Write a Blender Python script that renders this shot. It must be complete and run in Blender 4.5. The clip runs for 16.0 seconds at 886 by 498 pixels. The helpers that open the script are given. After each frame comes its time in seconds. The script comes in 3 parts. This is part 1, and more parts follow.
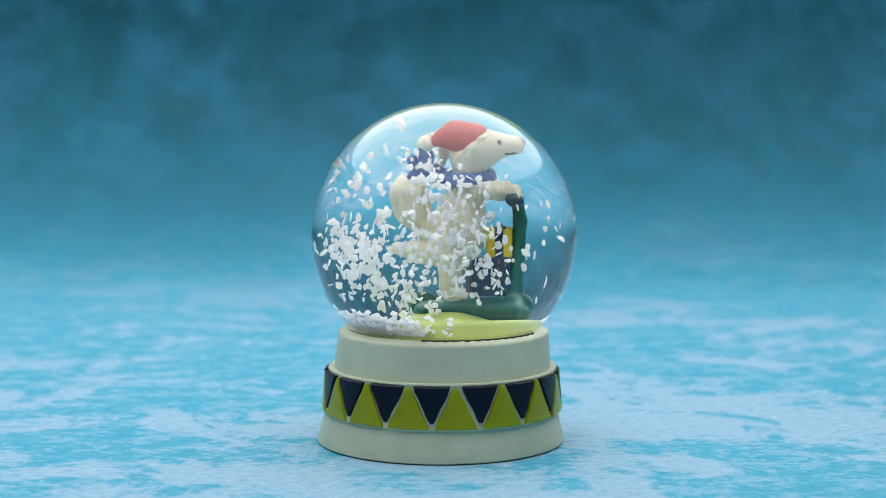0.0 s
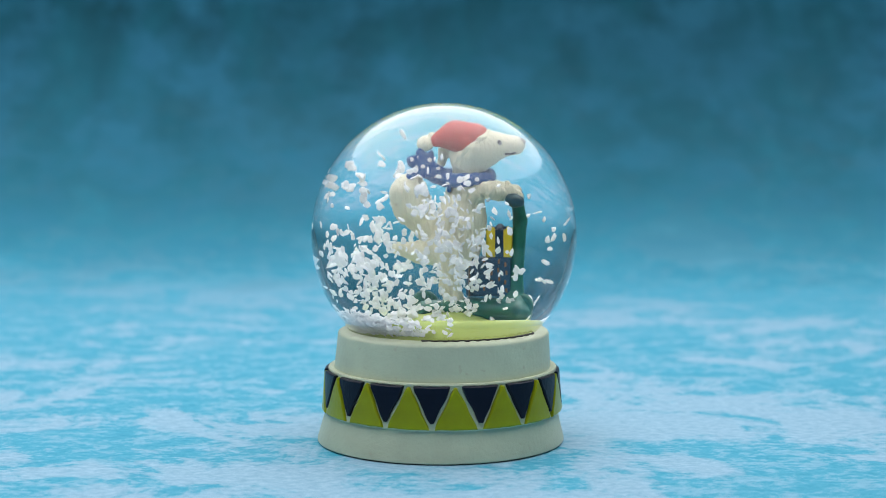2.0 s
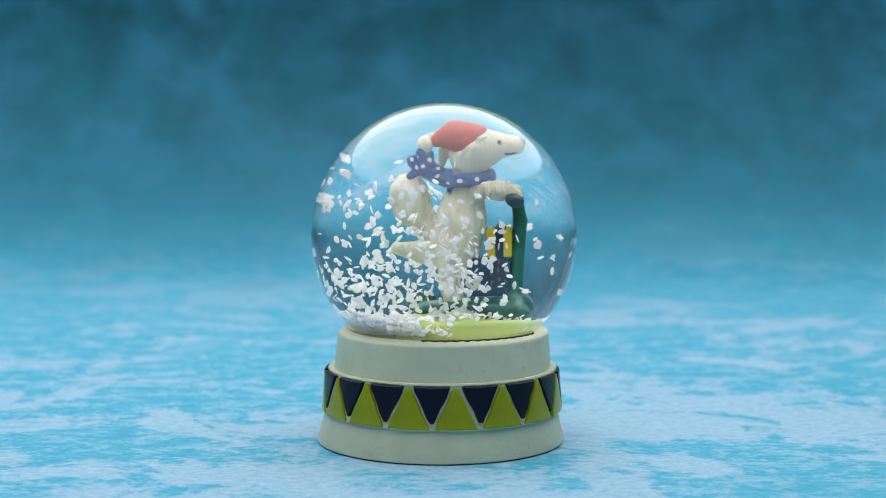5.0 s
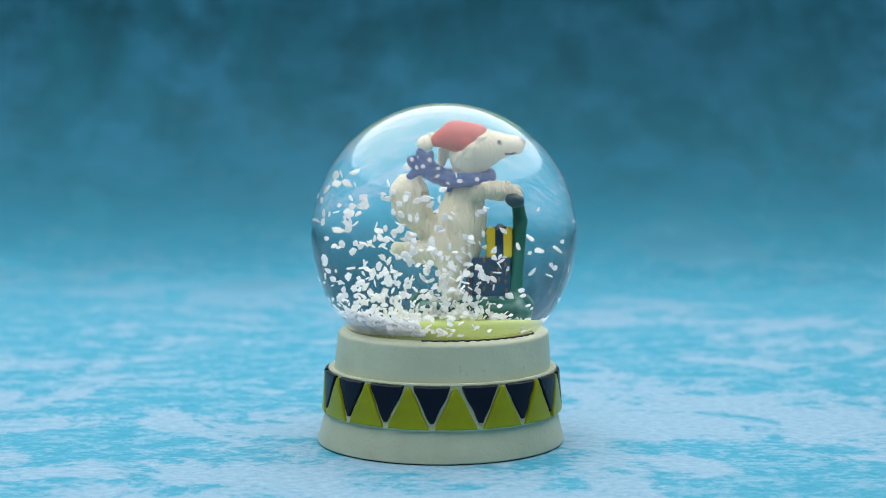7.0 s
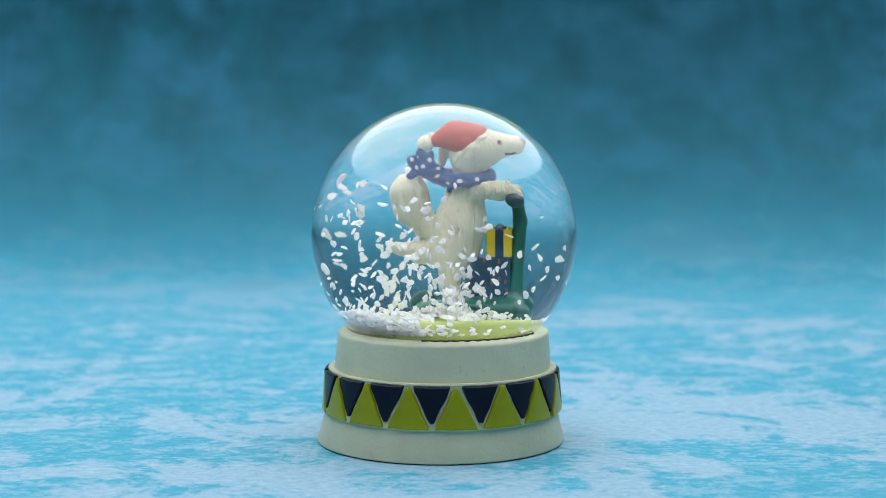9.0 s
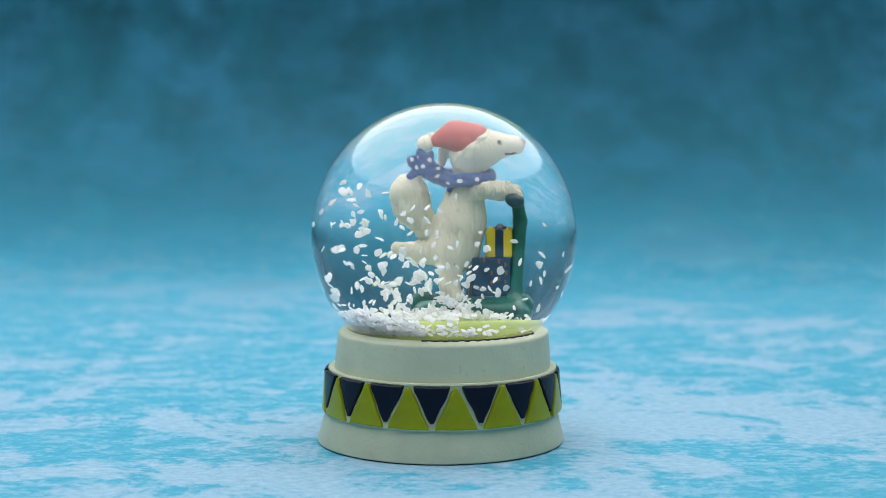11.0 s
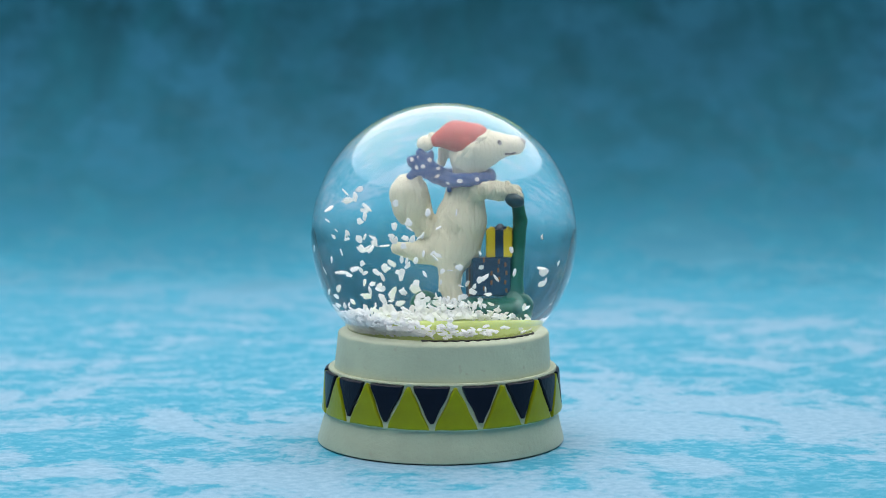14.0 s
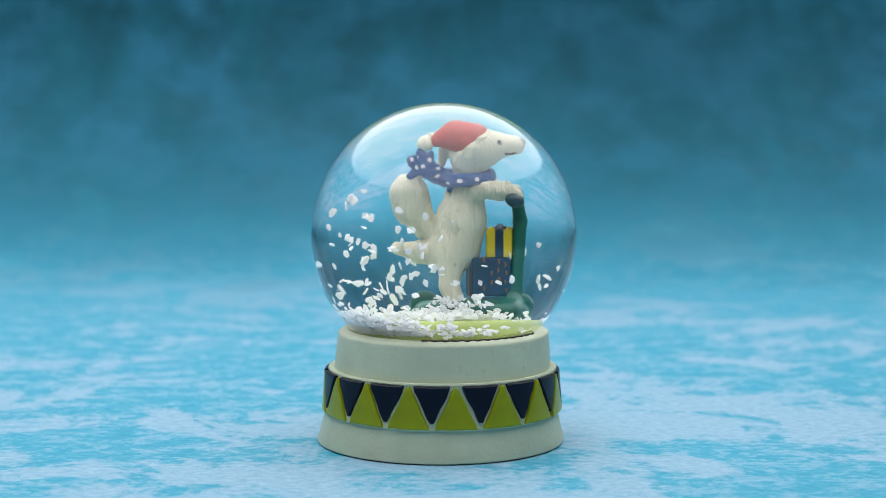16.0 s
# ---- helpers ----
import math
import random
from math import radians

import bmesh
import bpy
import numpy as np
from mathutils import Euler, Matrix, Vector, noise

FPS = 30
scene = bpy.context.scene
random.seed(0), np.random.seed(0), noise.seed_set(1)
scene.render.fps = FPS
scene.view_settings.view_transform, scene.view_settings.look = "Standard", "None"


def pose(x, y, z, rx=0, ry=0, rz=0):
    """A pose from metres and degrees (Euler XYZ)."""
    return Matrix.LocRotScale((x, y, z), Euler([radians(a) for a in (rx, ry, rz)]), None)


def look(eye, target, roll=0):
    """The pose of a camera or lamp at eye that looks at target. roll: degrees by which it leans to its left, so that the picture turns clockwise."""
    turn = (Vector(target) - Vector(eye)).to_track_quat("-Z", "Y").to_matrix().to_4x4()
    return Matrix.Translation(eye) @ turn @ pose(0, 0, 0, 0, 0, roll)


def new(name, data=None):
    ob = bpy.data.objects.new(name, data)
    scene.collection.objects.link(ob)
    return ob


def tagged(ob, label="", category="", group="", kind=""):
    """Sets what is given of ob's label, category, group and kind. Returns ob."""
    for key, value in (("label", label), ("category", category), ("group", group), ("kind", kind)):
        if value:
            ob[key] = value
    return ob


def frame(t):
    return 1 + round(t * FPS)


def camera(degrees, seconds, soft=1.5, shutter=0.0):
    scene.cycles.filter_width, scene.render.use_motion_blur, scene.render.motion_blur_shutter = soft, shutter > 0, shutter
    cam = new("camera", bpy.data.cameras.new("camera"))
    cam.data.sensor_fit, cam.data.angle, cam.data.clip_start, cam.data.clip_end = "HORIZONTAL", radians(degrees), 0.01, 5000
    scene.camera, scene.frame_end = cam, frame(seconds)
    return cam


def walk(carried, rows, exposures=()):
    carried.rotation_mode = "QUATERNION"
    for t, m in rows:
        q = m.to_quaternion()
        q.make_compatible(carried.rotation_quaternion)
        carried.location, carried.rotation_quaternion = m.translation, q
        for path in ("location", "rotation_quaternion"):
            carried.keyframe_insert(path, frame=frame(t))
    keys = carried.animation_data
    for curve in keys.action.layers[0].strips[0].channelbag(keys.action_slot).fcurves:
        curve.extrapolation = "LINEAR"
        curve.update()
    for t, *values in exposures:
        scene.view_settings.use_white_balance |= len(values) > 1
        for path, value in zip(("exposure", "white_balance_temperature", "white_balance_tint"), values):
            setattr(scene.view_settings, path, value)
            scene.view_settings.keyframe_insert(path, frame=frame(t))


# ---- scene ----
cam = camera(29.27, 16.0, soft=0.7)
EYE = (0.0, -0.420, 0.088)
STAND = pose(*EYE, 84.55, 0, 0)
walk(cam, [(0.0, STAND), (16.0, STAND)])
cam.data.dof.use_dof = True
cam.data.dof.focus_distance = 0.402
cam.data.dof.aperture_fstop = 16.0

# ---- light ----
world = bpy.data.worlds.new("studio")
world.use_nodes = True
scene.world = world
world.node_tree.nodes["Background"].inputs[0].default_value = (0.80, 0.90, 1.0, 1)
world.node_tree.nodes["Background"].inputs[1].default_value = 0.05


def softbox(name, eye, target, width, depth, watts, colour):
    lamp = bpy.data.lights.new(name, "AREA")
    lamp.shape, lamp.size, lamp.size_y = "ELLIPSE", width, depth
    lamp.energy, lamp.color = watts, colour
    ob = new(name, lamp)
    ob.matrix_world = look(eye, target)
    return ob


softbox("softbox_overhead", (-0.26, 0.36, 0.60), (-0.40, 0.36, 0), 1.85, 1.68, 15.8, (0.97, 0.98, 1.0))
scene.view_settings.exposure = 0.0

# ---- materials ----


def shader(name, rough=0.5, spec=0.5):
    m = bpy.data.materials.new(name)
    m.use_nodes = True
    b = m.node_tree.nodes["Principled BSDF"]
    b.inputs["Roughness"].default_value = rough
    b.inputs["Specular IOR Level"].default_value = spec
    return m, m.node_tree.nodes, m.node_tree.links, b


def noise_node(n, l, coord, scale, detail=6.0, rough=0.55, stretch=(1, 1, 1), distort=0.0, shift=(0, 0, 0)):
    mp = n.new("ShaderNodeMapping")
    mp.inputs["Scale"].default_value = stretch
    mp.inputs["Location"].default_value = shift
    l.new(coord, mp.inputs["Vector"])
    t = n.new("ShaderNodeTexNoise")
    t.inputs["Scale"].default_value = scale
    t.inputs["Detail"].default_value = detail
    t.inputs["Roughness"].default_value = rough
    t.inputs["Distortion"].default_value = distort
    l.new(mp.outputs[0], t.inputs["Vector"])
    return t.outputs["Fac"]


def ramp(n, l, fac, stops):
    r = n.new("ShaderNodeValToRGB")
    e = r.color_ramp.elements
    while len(e) < len(stops):
        e.new(0.5)
    for s, (p, c) in zip(e, stops):
        s.position, s.color = p, (*c, 1)
    l.new(fac, r.inputs[0])
    return r.outputs[0]


def mix(n, l, fac, a, b, mode="MIX"):
    m = n.new("ShaderNodeMix")
    m.data_type, m.blend_type = "RGBA", mode
    for sock, v in ((m.inputs[0], fac), (m.inputs[6], a), (m.inputs[7], b)):
        if isinstance(v, (int, float)):
            sock.default_value = v
        elif isinstance(v, tuple):
            sock.default_value = (*v, 1)
        else:
            l.new(v, sock)
    return m.outputs[2]


def bump(n, l, b, height, strength, dist):
    u = n.new("ShaderNodeBump")
    u.inputs["Strength"].default_value = strength
    u.inputs["Distance"].default_value = dist
    l.new(height, u.inputs["Height"])
    l.new(u.outputs[0], b.inputs["Normal"])


def object_coord(n):
    return n.new("ShaderNodeTexCoord").outputs["Object"]


def painted(name, colour, rough=0.45, vary=0.25, scale=250.0, relief=0.15, stretch=(1, 1, 1), spec=0.5, dirt=None, dist=0.0004):
    m, n, l, b = shader(name, rough, spec)
    c = object_coord(n)
    big = noise_node(n, l, c, scale * 0.35, 4)
    fine = noise_node(n, l, c, scale * 3, 5, 0.6, stretch)
    lo = tuple(v * (1 - vary) for v in colour)
    hi = tuple(min(1, v * (1 + vary * 0.5)) for v in colour)
    col = ramp(n, l, big, [(0.3, lo), (0.7, hi)])
    if dirt:
        spots = noise_node(n, l, c, scale * 1.7, 3, 0.5, (1, 1, 1), 0.0, (3, 1, 7))
        col = mix(n, l, ramp(n, l, spots, [(0.665, (0, 0, 0)), (0.73, (1, 1, 1))]), col, dirt)
    l.new(col, b.inputs["Base Color"])
    bump(n, l, b, fine, relief, dist)
    return m


def math_node(n, l, kind, a, b, c=None):
    node = n.new("ShaderNodeMath")
    node.operation = kind
    for i, v in enumerate((a, b, c)):
        if isinstance(v, (int, float)):
            node.inputs[i].default_value = v
        elif v is not None:
            l.new(v, node.inputs[i])
    return node.outputs[0]


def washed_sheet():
    """Blue paint with worn white wash; deeper blue upward, with light falloff painted in."""
    m, n, l, b = shader("washed_blue_sheet", 0.65, 0.1)
    c = object_coord(n)
    xyz = n.new("ShaderNodeSeparateXYZ")
    l.new(c, xyz.inputs[0])
    along = xyz.outputs[1]
    big = noise_node(n, l, c, 11.0, 3, 0.5, (0.8, 1.0, 1), 0.3, (0.55, 0.2, 0))
    flow = noise_node(n, l, c, 25.0, 12, 0.68, (0.9, 1.0, 1), 0.9, (0.7, 1.9, 0))
    mid = noise_node(n, l, c, 120.0, 10, 0.74, (0.75, 1.0, 1), 0.3, (2, 5, 0))
    grain = noise_node(n, l, c, 520.0, 5, 0.75, (0.7, 1, 1), 0.0, (1, 2, 0))
    fine = noise_node(n, l, c, 1500.0, 4, 0.75)
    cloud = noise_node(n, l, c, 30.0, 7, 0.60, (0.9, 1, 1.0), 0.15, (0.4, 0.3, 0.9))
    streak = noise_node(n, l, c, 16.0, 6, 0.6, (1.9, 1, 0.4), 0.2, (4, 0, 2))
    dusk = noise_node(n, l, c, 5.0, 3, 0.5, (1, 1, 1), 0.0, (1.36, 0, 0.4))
    blue = ramp(n, l, mid, [(0.30, (0.032, 0.32, 0.48)), (0.70, (0.078, 0.43, 0.60))])
    pale = ramp(n, l, grain, [(0.3, (0.245, 0.44, 0.595)), (0.7, (0.355, 0.535, 0.675))])
    # two coats of wash: broad torn patches and thin brushed flecks
    patch = math_node(n, l, "MULTIPLY_ADD", big, 0.55, flow)
    patch = math_node(n, l, "MULTIPLY_ADD", mid, 0.34, patch)
    patch = math_node(n, l, "MULTIPLY_ADD", along, -0.10, patch)
    torn = ramp(n, l, patch, [(0.925, (0, 0, 0)), (0.962, (0.62, 0.62, 0.62)), (1.10, (1, 1, 1))])
    fleck = math_node(n, l, "MULTIPLY_ADD", grain, 0.35, mid)
    fleck = ramp(n, l, fleck, [(0.66, (0, 0, 0)), (0.74, (0.55, 0.55, 0.55))])
    low = mix(n, l, fleck, mix(n, l, torn, blue, pale), pale)
    low = mix(n, l, 0.16, low, ramp(n, l, grain, [(0.38, (0.015, 0.24, 0.40)), (0.62, (0.38, 0.66, 0.82))]))
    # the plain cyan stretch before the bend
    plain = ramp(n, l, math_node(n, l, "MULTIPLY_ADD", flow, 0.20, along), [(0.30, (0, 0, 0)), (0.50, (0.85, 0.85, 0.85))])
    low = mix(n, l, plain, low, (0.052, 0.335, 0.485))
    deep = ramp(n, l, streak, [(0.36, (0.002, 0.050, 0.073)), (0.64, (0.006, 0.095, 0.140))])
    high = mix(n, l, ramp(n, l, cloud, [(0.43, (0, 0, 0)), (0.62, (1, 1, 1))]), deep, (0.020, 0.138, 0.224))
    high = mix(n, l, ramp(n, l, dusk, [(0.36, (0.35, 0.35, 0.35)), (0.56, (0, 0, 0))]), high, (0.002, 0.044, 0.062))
    # loss of light up the bend, mixed into the colour with the deeper blue
    shade_grade = math_node(n, l, "MULTIPLY_ADD", cloud, 0.12, along)
    shade_grade = math_node(n, l, "MULTIPLY_ADD", xyz.outputs[2], 0.35, shade_grade)
    l.new(mix(n, l, ramp(n, l, shade_grade, [(0.37, (0, 0, 0)), (0.44, (0.36, 0.36, 0.36)), (0.49, (0.66, 0.66, 0.66)), (0.60, (1, 1, 1))]), low, high), b.inputs["Base Color"])
    bump(n, l, b, fine, 0.2, 0.0002)
    return m


def clear(name, ior):
    m, n, l, b = shader(name, 0.0, 0.22)
    b.inputs["Transmission Weight"].default_value = 1.0
    b.inputs["IOR"].default_value = ior
    b.inputs["Base Color"].default_value = (0.985, 0.995, 1.0, 1)
    b.inputs["Coat Weight"].default_value = 0.8
    b.inputs["Coat IOR"].default_value = 1.5
    b.inputs["Coat Roughness"].default_value = 0.18
    return m


def flake_plastic():
    """Thin white plastic that lets some light through."""
    m = painted("white_plastic_flake", (0.95, 0.955, 0.96), 0.45, 0.03, 500.0, 0.2)
    n, l = m.node_tree.nodes, m.node_tree.links
    t = n.new("ShaderNodeBsdfTranslucent")
    t.inputs["Color"].default_value = (0.97, 0.975, 0.98, 1)
    x = n.new("ShaderNodeMixShader")
    x.inputs[0].default_value = 0.5
    l.new(n["Principled BSDF"].outputs[0], x.inputs[1])
    l.new(t.outputs[0], x.inputs[2])
    l.new(x.outputs[0], n["Material Output"].inputs["Surface"])
    return m


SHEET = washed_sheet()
PLASTER = painted("grey_plaster", (0.30, 0.31, 0.32), 0.8, 0.1, 6.0)
WOOD = painted("dark_table", (0.10, 0.08, 0.06), 0.6, 0.3, 12.0)
GLASS = clear("water_filled_glass", 1.34)
CREAM = painted("cream_resin", (0.575, 0.635, 0.47), 0.45, 0.10, 260.0, 0.45, dirt=(0.53, 0.55, 0.40))
NAVY = painted("navy_enamel", (0.004, 0.008, 0.022), 0.35, 0.3, 300.0, 0.3, spec=0.22)
LIME = painted("lime_enamel", (0.31, 0.350, 0.007), 0.3, 0.25, 300.0, 0.2, spec=0.3)
DISC = painted("lime_resin", (0.56, 0.66, 0.17), 0.45, 0.12, 200.0)
FUR = painted("white_fur_paint", (0.87, 0.83, 0.64), 0.5, 0.12, 300.0, 0.9, (2.0, 2.0, 0.2), dirt=(0.66, 0.61, 0.45), dist=0.0008)
WHITE = painted("white_paint", (0.74, 0.75, 0.75), 0.5, 0.08, 300.0, 0.3)
RED = painted("red_paint", (0.50, 0.035, 0.03), 0.5, 0.2, 300.0, 0.25)
BLUE = painted("blue_paint", (0.002, 0.088, 0.30), 0.42, 0.3, 300.0, 0.3)
BLACK = painted("grey_black_paint", (0.03, 0.034, 0.045), 0.35, 0.3, 300.0)
GREEN = painted("bottle_green_paint", (0.010, 0.125, 0.080), 0.33, 0.35, 240.0, 0.3)
SLATE = painted("slate_paint", (0.02, 0.06, 0.08), 0.3, 0.4, 300.0, 0.3)
YELLOW = painted("yellow_paint", (0.75, 0.58, 0.03), 0.4, 0.2, 300.0, 0.3)
TEAL = painted("petrol_blue_paint", (0.003, 0.045, 0.105), 0.45, 0.5, 300.0, 0.3)
COPPER = painted("copper_paint", (0.26, 0.10, 0.03), 0.4, 0.35, 400.0, 0.3)
SNOW = flake_plastic()
SEAM_AND_SHADE = painted("dark_glue_and_shade", (0.02, 0.02, 0.015), 0.5, 0.4, 500.0, 0.4)

# ---- building helpers ----
MM = 0.001


def part(name, bm, material, parent, label="", smooth=True):
    me = bpy.data.meshes.new(name)
    bm.to_mesh(me)
    bm.free()
    for m in (material if isinstance(material, (list, tuple)) else [material]):
        me.materials.append(m)
    if smooth:
        me.polygons.foreach_set("use_smooth", [True] * len(me.polygons))
    ob = new(name, me)
    ob.parent = parent
    if label:
        tagged(ob, label)
    return ob


def box_mesh(bm, x0, x1, y0, y1, z0, z1, bevel=0.0, seg=2, m=Matrix()):
    made = bmesh.ops.create_cube(bm, size=1.0, matrix=m @ Matrix.Translation(((x0 + x1) / 2, (y0 + y1) / 2, (z0 + z1) / 2)) @ Matrix.Diagonal((x1 - x0, y1 - y0, z1 - z0, 1)))
    if bevel:
        edges = {e for v in made["verts"] for e in v.link_edges}
        bmesh.ops.bevel(bm, geom=list(edges), offset=bevel, segments=seg, profile=0.6, affect="EDGES")


def lathe(bm, profile, seg=128, closed=False):
    rings = []
    for r, z in profile:
        if r < 1e-7:
            rings.append([bm.verts.new((0, 0, z))])
        else:
            rings.append([bm.verts.new((r * math.cos(2 * math.pi * i / seg), r * math.sin(2 * math.pi * i / seg), z)) for i in range(seg)])
    pairs = list(zip(rings, rings[1:])) + ([(rings[-1], rings[0])] if closed else [])
    for a, b in pairs:
        for i in range(seg):
            j = (i + 1) % seg
            vs = [a[i % len(a)], a[j % len(a)], b[j % len(b)], b[i % len(b)]]
            vs = list(dict.fromkeys(vs))
            if len(vs) > 2:
                bm.faces.new(vs)
    bmesh.ops.recalc_face_normals(bm, faces=bm.faces[:])


# Sculpted forms: rounded limbs melted into one another on a fine grid.
def limb_field(P, limbs, melt):
    d = np.full(P.shape[:-1], 1e3)
    for a, b, ra, rb, flat in limbs:
        s = np.array((1, 1 / flat, 1))
        p, a, b = P * s, np.array(a) * s, np.array(b) * s
        ab = b - a
        h = np.clip(((p - a) @ ab) / max(ab @ ab, 1e-9), 0, 1)
        e = np.linalg.norm(p - a - h[..., None] * ab, axis=-1) - (ra + (rb - ra) * h)
        if melt > 0:
            k = np.clip(0.5 + 0.5 * (d - e) / melt, 0, 1)
            d = d + (e - d) * k - melt * k * (1 - k)
        else:
            d = np.minimum(d, e)
    return d


def sculpt(limbs, melt, step, ruffle=None):
    """Vertices (mm) and quads of the melted limbs."""
    pts = np.array([q for l in limbs for q in (l[0], l[1])], float)
    rad = max(max(l[2], l[3]) for l in limbs) + 3 * step + melt * 0.5
    rad = rad * np.array((1, max(1.0, max(l[4] for l in limbs)), 1))
    lo, hi = pts.min(0) - rad, pts.max(0) + rad
    n = np.ceil((hi - lo) / step).astype(int) + 1
    grid = np.stack(np.meshgrid(*[lo[i] + step * np.arange(n[i]) for i in range(3)], indexing="ij"), -1)
    f = limb_field(grid, limbs, melt)
    if ruffle:
        f = f + ruffle(grid)
    ins = f < 0
    cnt = np.zeros(n - 1)
    acc = np.zeros((*(n - 1), 3))

    def cut(arr, o):
        return arr[tuple(slice(o[i], n[i] - 1 + o[i]) for i in range(3))]
    corners = [(i, j, k) for i in (0, 1) for j in (0, 1) for k in (0, 1)]
    for c in corners:
        for ax in range(3):
            if c[ax] == 0:
                e = list(c)
                e[ax] = 1
                fa, fb = cut(f, c), cut(f, e)
                cross = (fa < 0) != (fb < 0)
                t = np.where(cross, fa / np.where(cross, fa - fb, 1), 0)
                pos = np.zeros((*(n - 1), 3)) + np.array(c, float)
                pos[..., ax] += t
                acc += pos * cross[..., None]
                cnt += cross
    live = cnt > 0
    idx = np.full(n - 1, -1)
    idx[live] = np.arange(live.sum())
    base = np.stack(np.nonzero(live), -1)
    verts = lo + step * (base + acc[live] / cnt[live][:, None])
    quads = []
    for ax in range(3):
        u, v = (ax + 1) % 3, (ax + 2) % 3
        sl0 = [slice(None)] * 3
        sl1 = [slice(None)] * 3
        sl0[ax], sl1[ax] = slice(0, -1), slice(1, None)
        ch = np.argwhere(ins[tuple(sl0)] != ins[tuple(sl1)])
        for p in ch:
            q = []
            for du, dv in ((0, 0), (1, 0), (1, 1), (0, 1)):
                w = p.copy()
                w[u] -= du
                w[v] -= dv
                q.append(int(idx[tuple(w)]))
            if not ins[tuple(p)]:
                q.reverse()
            quads.append(q)
    return verts, quads


def add_form(bm, verts, quads, slot=0):
    vs = [bm.verts.new(tuple(v * MM)) for v in verts]
    for q in quads:
        f = bm.faces.new([vs[i] for i in q])
        f.material_index = slot
        f.smooth = True


# ---- the setting ----
def slab(name, x0, x1, y0, y1, z0, z1, material, label, category, bevel=0.0):
    bm = bmesh.new()
    box_mesh(bm, x0, x1, y0, y1, z0, z1, bevel)
    return tagged(part(name, bm, material, None, smooth=False), label, category, kind="structure")


def swept_sheet():
    """A painted sheet that lies on the table and curves up behind the globe."""
    bm = bmesh.new()
    line = [(-0.60, 0.0), (-0.2, 0.0), (0.2, 0.0), (SWEEP_Y, 0.0)]
    line += [(SWEEP_Y + SWEEP_R * math.sin(radians(a)), SWEEP_R * (1 - math.cos(radians(a)))) for a in range(3, 91, 3)]
    line += [(SWEEP_Y + SWEEP_R, 0.25), (SWEEP_Y + SWEEP_R, 0.32)]
    back = [(y + (0.003 if i > 3 else 0), z - 0.003 * (i < 34)) for i, (y, z) in enumerate(line)]
    rows = [[bm.verts.new((x, y, z)) for x in (-0.46, -0.23, 0, 0.23, 0.46)] for y, z in line + back[::-1]]
    for a, b in zip(rows, rows[1:] + rows[:1]):
        for i in range(4):
            bm.faces.new((a[i], a[i + 1], b[i + 1], b[i]))
    for k in (0, 4):
        bm.faces.new([r[k] for r in rows])
    bmesh.ops.recalc_face_normals(bm, faces=bm.faces[:])
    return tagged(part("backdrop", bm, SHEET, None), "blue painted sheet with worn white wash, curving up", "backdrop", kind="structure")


SWEEP_Y, SWEEP_R = 0.30, 0.22
swept_sheet()
table = tagged(new("table"), "dark wooden table under the painted sheet", "table")
bm = bmesh.new()
box_mesh(bm, -0.52, 0.52, -0.65, 0.62, -0.05, -0.004, 0.003)
part("tabletop", bm, WOOD, table, smooth=False)
for x, y in ((-0.46, -0.58), (0.46, -0.58), (-0.46, 0.55), (0.46, 0.55)):
    bm = bmesh.new()
    box_mesh(bm, x - 0.03, x + 0.03, y - 0.03, y + 0.03, -0.80, -0.05, 0.004)
    part("leg", bm, WOOD, table, smooth=False)
slab("floor", -2.0, 2.0, -2.2, 1.8, -0.85, -0.80, PLASTER, "grey studio floor", "floor")
slab("ceiling", -2.0, 2.0, -2.2, 1.8, 1.75, 1.80, PLASTER, "grey studio ceiling", "ceiling")
slab("wall_north", -2.0, 2.0, 1.8, 1.9, -0.85, 1.8, PLASTER, "grey studio wall", "wall")
slab("wall_south", -2.0, 2.0, -2.3, -2.2, -0.85, 1.8, PLASTER, "grey studio wall", "wall")
slab("wall_east", 2.0, 2.1, -2.3, 1.9, -0.85, 1.8, PLASTER, "grey studio wall", "wall")
slab("wall_west", -2.1, -2.0, -2.3, 1.9, -0.85, 1.8, PLASTER, "grey studio wall", "wall")

# ---- the snow globe ----
BALL = Vector((0.25, 0.0, 51.25))
BALL_R = 32.95
globe = tagged(new("snow_globe"), "glass snow globe with white animal on green scooter, cream base", "snow globe")


def globe_base():
    bm = bmesh.new()
    prof = [(0, 0.2), (30.3, 0.2), (30.6, 0.28), (30.8, 0.5), (30.8, 0.9), (29.9, 4.3), (29.05, 7.8)]
    prof += [(29.35, 7.9), (29.5, 8.15), (29.4, 8.5), (28.85, 13.0), (28.35, 18.0), (28.5, 18.5), (28.35, 18.85), (27.8, 18.95), (27.0, 18.75)]
    prof += [(26.65, 22.6), (26.3, 26.9), (26.25, 27.2), (26.1, 27.5), (25.8, 27.75), (25.0, 28.05), (24.4, 28.25), (23.9, 28.4), (23.3, 27.6), (21.6, 26.0), (16.0, 22.0), (0, 20.0)]
    lathe(bm, [(r * MM, z * MM) for r, z in prof], 160)
    for v in bm.verts:
        v.co += v.co.normalized() * 0.00006 * noise.noise(v.co * 160)
        v.co.x += -0.0006 + 0.0007 * v.co.z / 0.028
    ob = part("base", bm, CREAM, globe, "cream resin base with raised triangle band")
    ob.data.set_sharp_from_angle(angle=radians(38))
    return ob


